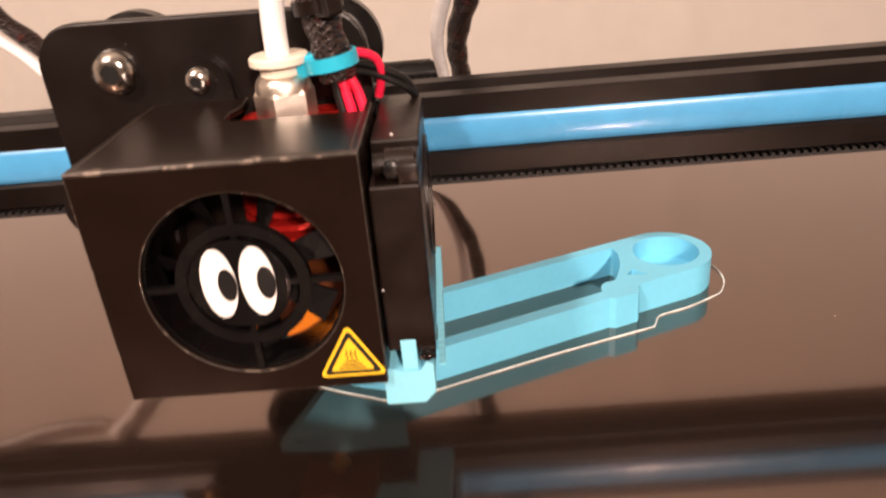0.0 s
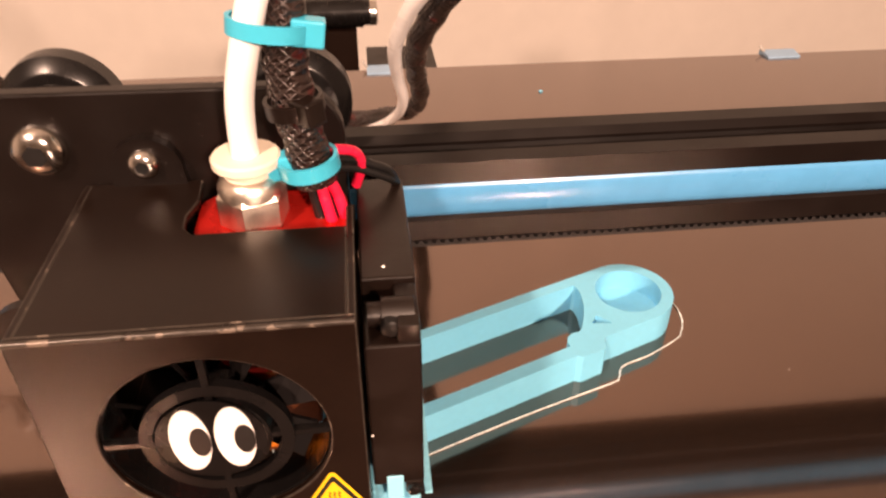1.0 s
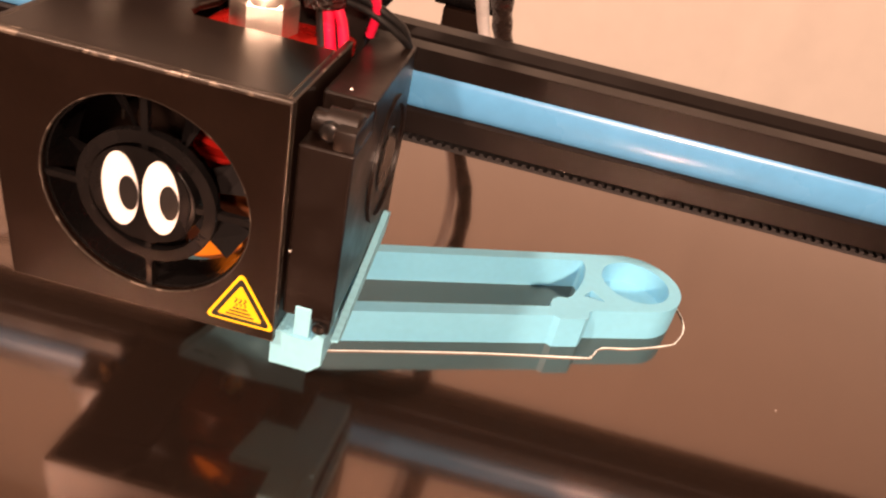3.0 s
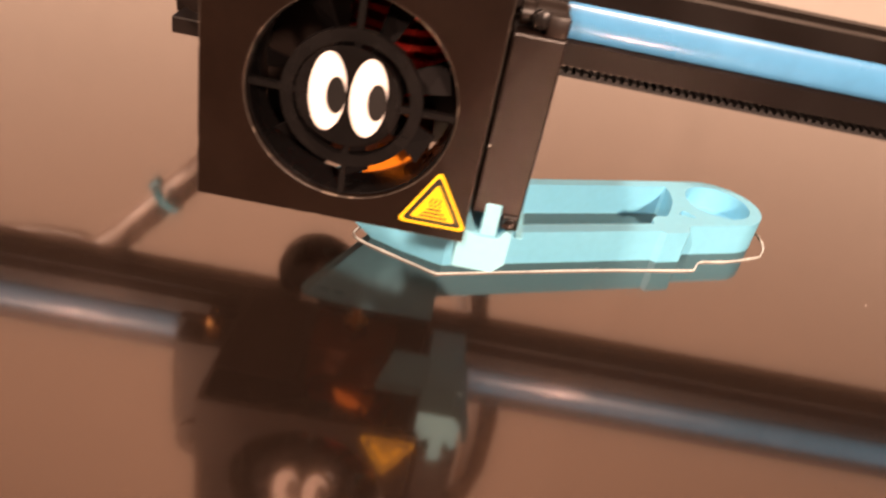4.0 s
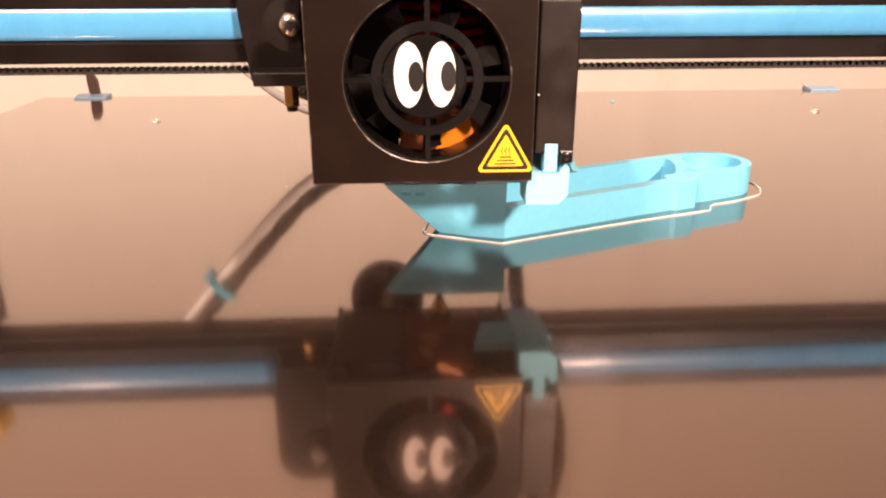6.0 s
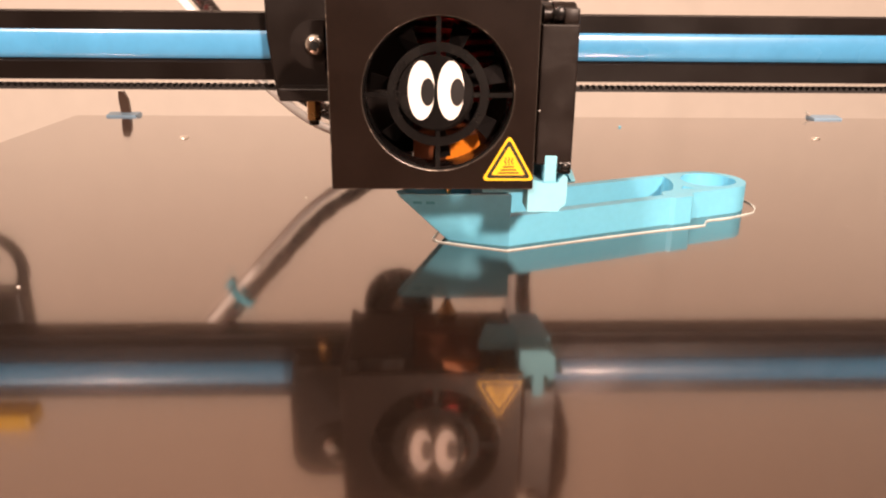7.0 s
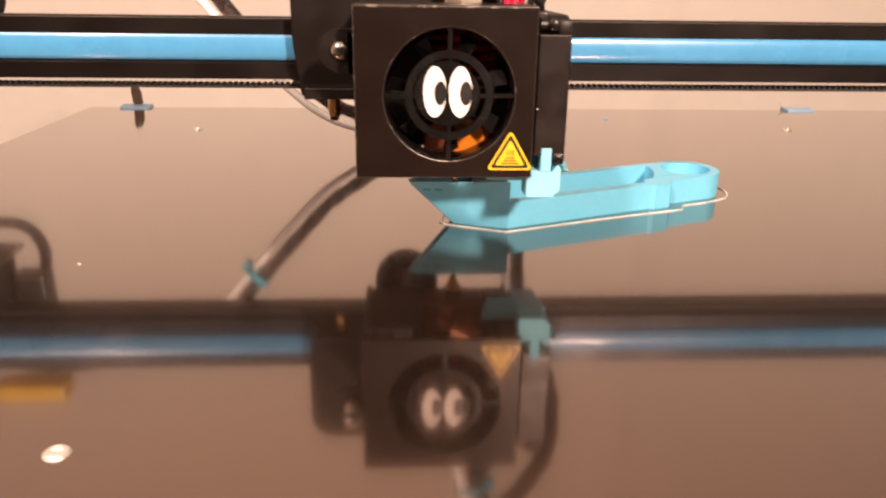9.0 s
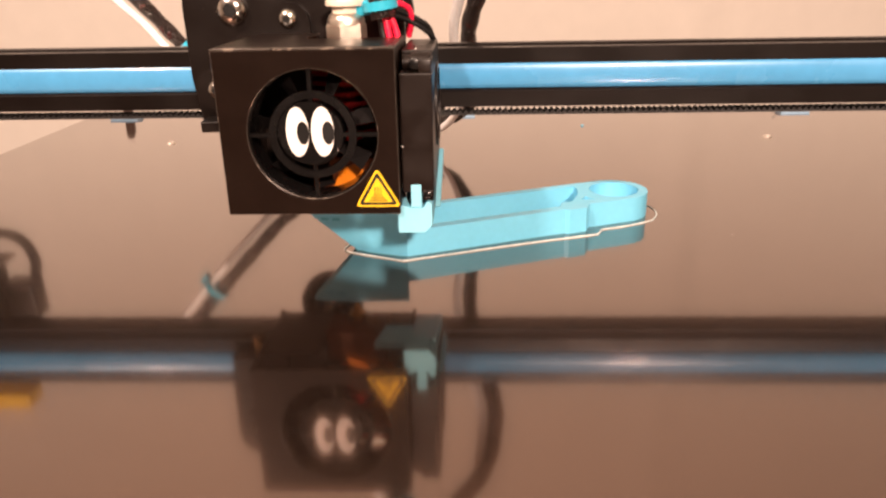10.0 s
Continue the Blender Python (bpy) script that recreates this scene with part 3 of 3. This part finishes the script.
# ---------------------------------------------------------------- cable loop
LOOP = [(32.4, 186.4, 78.0), (31.2, 187, 85.0), (30.0, 187.2, 93.0), (29.4, 188, 101.0), (30.4, 189.6, 110.0), (34, 193, 120.0), (43, 201, 127.0), (55, 213.5, 123.1), (65, 228, 117.0), (69, 245.8, 104.1), (66, 256.1, 92.7), (61, 268, 80.1), (57.5, 282, 66.1), (58.5, 296, 52.1), (60.5, 308, 39.5), (57.5, 324, 27.0), (46, 342, 16.8), (24, 346, 12.7), (0, 329, 12.4), (-17.5, 310, 18.2), (-33, 299, 26.8), (-48, 291, 41.6), (-65.5, 286, 60.3), (-78, 286, 74.4), (-92, 287, 90.4), (-118, 328, 116.6), (-158, 355, 138.2), (-205, 352, 143.6), (-240, 340, 128.0)]
loop_path = smooth_path(LOOP, 8)
cable = thing("cable_bundle", (0, 276, 13), "black braided cable loop with a white tube alongside", "cable")
part("sleeve", sweep(bmesh.new(), loop_path, lambda s: 3.0 + 0.65 * min(1.0, max(0.0, (0.5 - s) * 8)) + 0.22 * math.sin(s * 260), 18), braided("braided_sleeve"), cable, "black braided sleeve", smooth=True)
TUBE = [(20.9, 187.6, 80.5), (21.0, 187.4, 88.0), (21.8, 186.6, 95.0), (23.6, 185.8, 102.0), (26.0, 186.0, 110.0), (30.2, 188.6, 121.0), (40, 196, 132.0), (52.5, 207.4, 128.0), (60.5, 223, 120.0), (63, 243, 106.0), (60, 253.5, 94.1), (54.6, 265, 82.3), (51.2, 279, 67.6), (52.4, 294, 52.6), (54.6, 307, 38.5), (52, 323, 24.9), (42, 340, 12.0), (23, 344, 6.6), (0, 328, 5.6), (-19.5, 309, 11.9), (-36, 298, 21.1), (-51.8, 290, 36.4), (-69.5, 285, 55.6), (-82, 286, 70.1), (-97.5, 287, 86.4), (-125, 327, 112.0), (-164, 350, 130.0), (-206, 346, 138.2), (-236, 332, 128.0)]
part("tube", sweep(bmesh.new(), smooth_path(TUBE, 8), lambda s: 1.8 + 0.6 * min(1.0, max(0.0, (0.5 - s) * 8)), 14), WHITE_TUBE, cable, "white plastic filament tube", smooth=True)


def tie(c, along, ra, rb, wide, tail, mat, toward=(0, -1, 0)):
    """A cable tie: a flat oval band with its lock and a cut tail."""
    d = Vector(along).normalized()
    s = Vector(toward).cross(d).normalized()
    f = d.cross(s)
    n = 28
    rings = [[Vector(c) + d * h + s * (ra + k) * math.cos(2 * math.pi * i / n) + f * (rb + k) * math.sin(2 * math.pi * i / n) for i in range(n)] for h, k in ((-wide, 0), (-wide, 0.7), (wide, 0.7), (wide, 0))]
    t = part("cable_tie", loops(bmesh.new(), rings, closed=True), mat, cable, "black cable tie" if mat is BLACK_PLASTIC else "cyan plastic cable tie", smooth=True)
    bm = bmesh.new()
    box(bm, -2.6, 2.6, -1.8, 1.8, -wide - 0.8, wide + 0.8, 0.4)
    if tail:
        box(bm, 2.4, 2.4 + tail, -0.6, 0.6, -wide, wide)
    m = Matrix((s, f, d)).transposed().to_4x4()
    m.translation = Vector(c) + s * ra - f * 0.8
    bmesh.ops.transform(bm, matrix=m, verts=bm.verts)
    part("lock", bm, mat, t)


tie((27.7, 187.0, 105.2), (0.14, 0.05, 1), 5.9, 4.4, 1.3, 0, CYAN_TIE, (0, 1, 0))
tie((31.4, 186.4, 81.8), (-0.14, 0, 1), 4.6, 4.6, 1.3, 0, CYAN_TIE)
tie((30.1, 187.0, 92.4), (-0.12, 0, 1), 4.2, 4.2, 1.3, 0, BLACK_PLASTIC, (0.75, 0.66, 0))
tie((-67.0, 285.6, 58.4), (-0.7, 0, 0.7), 5.8, 4.2, 1.6, 0, CYAN_TIE)

# ---------------------------------------------------------------- printed ship
PU, PV, PO = Vector((0.9288, 0.3705, 0)), Vector((-0.3705, 0.9288, 0)), Vector((36.0, 185.0, 0))


def at(u, v, z):
    return PO + u * PU + v * PV + Vector((0, 0, z + BED))


RAIL = 9.1
ship = thing("printed_ship", tuple(at(40, 12.5, 0)), "half-finished cyan 3D-printed ship hull standing on the bed", "printed model")


def block(outline, z0, z1):
    bm = bmesh.new()
    loops(bm, [[at(u, v, z0) for u, v in outline], [at(u, v, z1) for u, v in outline]])
    return bm


RC, RO, RI = (88.6, 14.85), 12.65, 9.3


def arc(c, r, a0, a1, n=24):
    return [(c[0] + r * math.cos(radians(a0 + (a1 - a0) * i / n)), c[1] + r * math.sin(radians(a0 + (a1 - a0) * i / n))) for i in range(n + 1)]


def plate_with_holes(outlines, z0, z1):
    """A flat slab whose first outline is the rim and the others are holes through it."""
    bm = bmesh.new()
    rims = []
    for z in (z0, z1):
        edges, sets = [], []
        for line in outlines:
            vs = [bm.verts.new(at(u, v, z)) for u, v in line]
            sets.append(vs)
            edges += [bm.edges.new((vs[i], vs[(i + 1) % len(vs)])) for i in range(len(vs))]
        bmesh.ops.triangle_fill(bm, use_beauty=True, use_dissolve=False, edges=edges)
        rims.append(sets)
    for lo, hi in zip(*rims):
        for i in range(len(lo)):
            bm.faces.new((lo[i], lo[(i + 1) % len(lo)], hi[(i + 1) % len(lo)], hi[i]))
    return bm


# rails, boss and end piece as one slab with the hold, the well and a small pocket left open
rim = [(1.02, 0), (59.8, 0), (61.0, -1.2), (67.8, -1.2), (68.8, -0.4), (69.8, 1.6), (71.0, 2.2)] + arc(RC, RO, -90, 90, 30) + [(60, 27.5), (1.02, 27.5)]
hold = [(1.6, 3.7), (60.2, 3.7), (60.6, 5.4), (61.8, 6.9), (63.6, 7.6), (65.8, 7.3), (67.2, 8.0), (70.6, 11.6), (73.6, 15.6), (75.8, 20.0), (76.6, 23.2), (76.2, 24.2), (1.6, 24.2)]
pocket = [(70.8, 8.4), (76.0, 5.8), (74.0, 10.6)]
part("hull", plate_with_holes([rim, hold, circle(*RC, RI, 48), pocket], 0.05, RAIL), CYAN, ship, "straight hull sides around an open hold")
well = bmesh.new()
n = 48
loops(well, [[at(u, v, z) for u, v in circle(cu, cv, r, n)] for cu, cv, r, z in ((*RC, RI + 0.01, RAIL - 1.0), (*RC, RI + 0.01, 2.6), (RC[0] - 1, RC[1] - 1.6, 6.2, 1.5), (RC[0] - 2.5, RC[1] - 3.5, 1.6, 1.2), (RC[0] - 2.5, RC[1] - 3.5, 1.6, 0.3))], caps=False)
part("well_floor", well, CYAN, ship, "round well with a small hole in its floor")
part("well_hole", prism(bmesh.new(), [tuple(at(u, v, 0).xy) for u, v in circle(RC[0] - 2.5, RC[1] - 3.5, 1.5, 20)], BED + 1.22, BED + 1.3), INK, ship)
part("pocket_floor", plate_with_holes([[(70.2, 8.2), (76.6, 5.2), (74.2, 11.4)]], 1.0, 2.6), CYAN, ship)

# bow: raked stem, flaring sides and a bulwark
BH = 15.9
bow = bmesh.new()
levels = 9


def bow_outline(k, inset=0.0):
    s = k / levels
    tip = -13.0 - 15.4 * min(1.0, s * 1.04) + inset * 1.6
    wide = 0.0 - 0.8 * s
    return [(1.0, wide + inset), (tip * 0.52, 6.2 - 1.2 * s + inset * 0.9), (tip, 13.75 - 1.2 - 0.6 * s), (tip, 13.75 + 1.2 + 0.6 * s), (tip * 0.52, 21.3 + 1.2 * s - inset * 0.9), (1.0, 27.5 - wide - inset)]


rings = [[at(u, v, BH * k / levels) for u, v in bow_outline(k)] for k in range(levels + 1)]
rings += [[at(u, v, BH) for u, v in bow_outline(levels, 1.4)], [at(u, v, 8.0) for u, v in bow_outline(levels * 0.5, 1.4)]]
loops(bow, rings)
part("bow", bow, CYAN, ship, "flared bow with two slots", smooth=True)
for s0 in (0.50, 0.76):
    o = bow_outline(levels * 0.86)
    a, b = Vector(o[1]), Vector(o[2])
    p, q = a.lerp(b, s0 - 0.08), a.lerp(b, s0 + 0.09)
    out = Vector((-(b - a).y, (b - a).x)).normalized() * -0.06
    if out.y > 0:
        out = -out
    sl = bmesh.new()
    loops(sl, [[at(p.x + out.x, p.y + out.y, 12.9), at(q.x + out.x, q.y + out.y, 12.9), at(q.x + out.x, q.y + out.y, 14.5), at(p.x + out.x, p.y + out.y, 14.5)],
               [at(p.x - out.x * 4, p.y - out.y * 4, 12.9), at(q.x - out.x * 4, q.y - out.y * 4, 12.9), at(q.x - out.x * 4, q.y - out.y * 4, 14.5), at(p.x - out.x * 4, p.y - out.y * 4, 14.5)]])
    part("slot", sl, material("slot_shade", (0.07, 0.38, 0.56), 0.6), ship, "dark slot in the bow")

# skirt thread round the ship
skirt_pts = [(-1.5, -3.4), (-14.4, 9.4), (-17.0, 13.75), (-14.4, 18.1), (-1.5, 30.9), (40, 31.2), (84, 31.2)] + arc(RC, 16.6, 80, -66, 14) + [(84, -1.9), (76, -1.7), (73.2, -2.6), (70.6, -5.0), (67, -5.4), (40, -4.0)]
sk = smooth_path([at(u, v, 0.2) for u, v in skirt_pts] + [at(*skirt_pts[0], 0.2)], 5)
part_skirt = part("skirt", sweep(bmesh.new(), sk, lambda t: 0.25 + 0.05 * math.sin(t * 700), 8, 0.6), SKIRT, None, smooth=True)
tagged(part_skirt, "thin pale printed skirt line on the bed around the ship", "skirt line")

# ---------------------------------------------------------------- clips on the bed's far edge


def clip(x, lever):
    c = thing("bed_clip", (x, 428, BED), "small blue clip on the bed edge" + (" and dark lever" if lever else ""), "clip", "clips along the bed")
    bm = bmesh.new()
    prism(bm, [(421, BED + 0.02), (431.5, BED + 0.02), (431.5, BED + 0.9), (428.8, BED + 1.9), (421, BED + 1.0)], x - 8.6, x + 8.6, "x")
    part("jaw", bm, CLIP_BLUE, c)
    part("jaw_back", boxed(x - 8.6, x + 8.6, 428.2, 431.5, -9, BED), CLIP_BLUE, c)
    if lever:
        bl = bmesh.new()
        loops(bl, [[(x - 2, 427, BED + 1.2), (x + 3.5, 427, BED + 1.2), (x + 3.5, 429, BED + 1.2), (x - 2, 429, BED + 1.2)], [(x - 3.4, 429, BED + 9), (x + 2.4, 429, BED + 9), (x + 2.4, 431, BED + 9), (x - 3.4, 431, BED + 9)], [(x - 3.8, 431, BED + 13.6), (x - 0.6, 431, BED + 13.6), (x - 0.6, 433, BED + 13.6), (x - 3.8, 433, BED + 13.6)]])
        part("lever", bl, BROWN, c, smooth=True)
    else:
        part("lever", sweep(bmesh.new(), smooth_path([(x - 8.0, 427, BED + 1.4), (x - 9.4, 428, BED + 2.6), (x - 10.2, 429, BED + 4.2)], 4), 0.7, 8, 0.5), GREY, c)


clip(-163, True)
clip(52.5, False)
clip(259, False)

# ---------------------------------------------------------------- crumbs of filament on the bed


def crumb(x, y, r, mat, label):
    bm = bmesh.new()
    bmesh.ops.create_icosphere(bm, subdivisions=1, radius=r, matrix=Matrix.Translation((x, y, BED + r * 0.55)) @ Matrix.Diagonal((1.3, 0.9, 0.55, 1)))
    tagged(part("crumb", bm, mat), label, "crumb", "crumbs on the bed")


for cx, cy, cr, cm in ((-89.5, 154.5, 0.4, WHITE_PAPER), (124, 392, 0.9, CYAN), (-30, 240, 0.3, WHITE_PAPER), (150, 205, 0.16, WHITE_PAPER)):
    crumb(cx, cy, cr, cm, "tiny cyan crumb of filament on the bed" if cm is CYAN else "tiny white crumb of plastic on the bed")
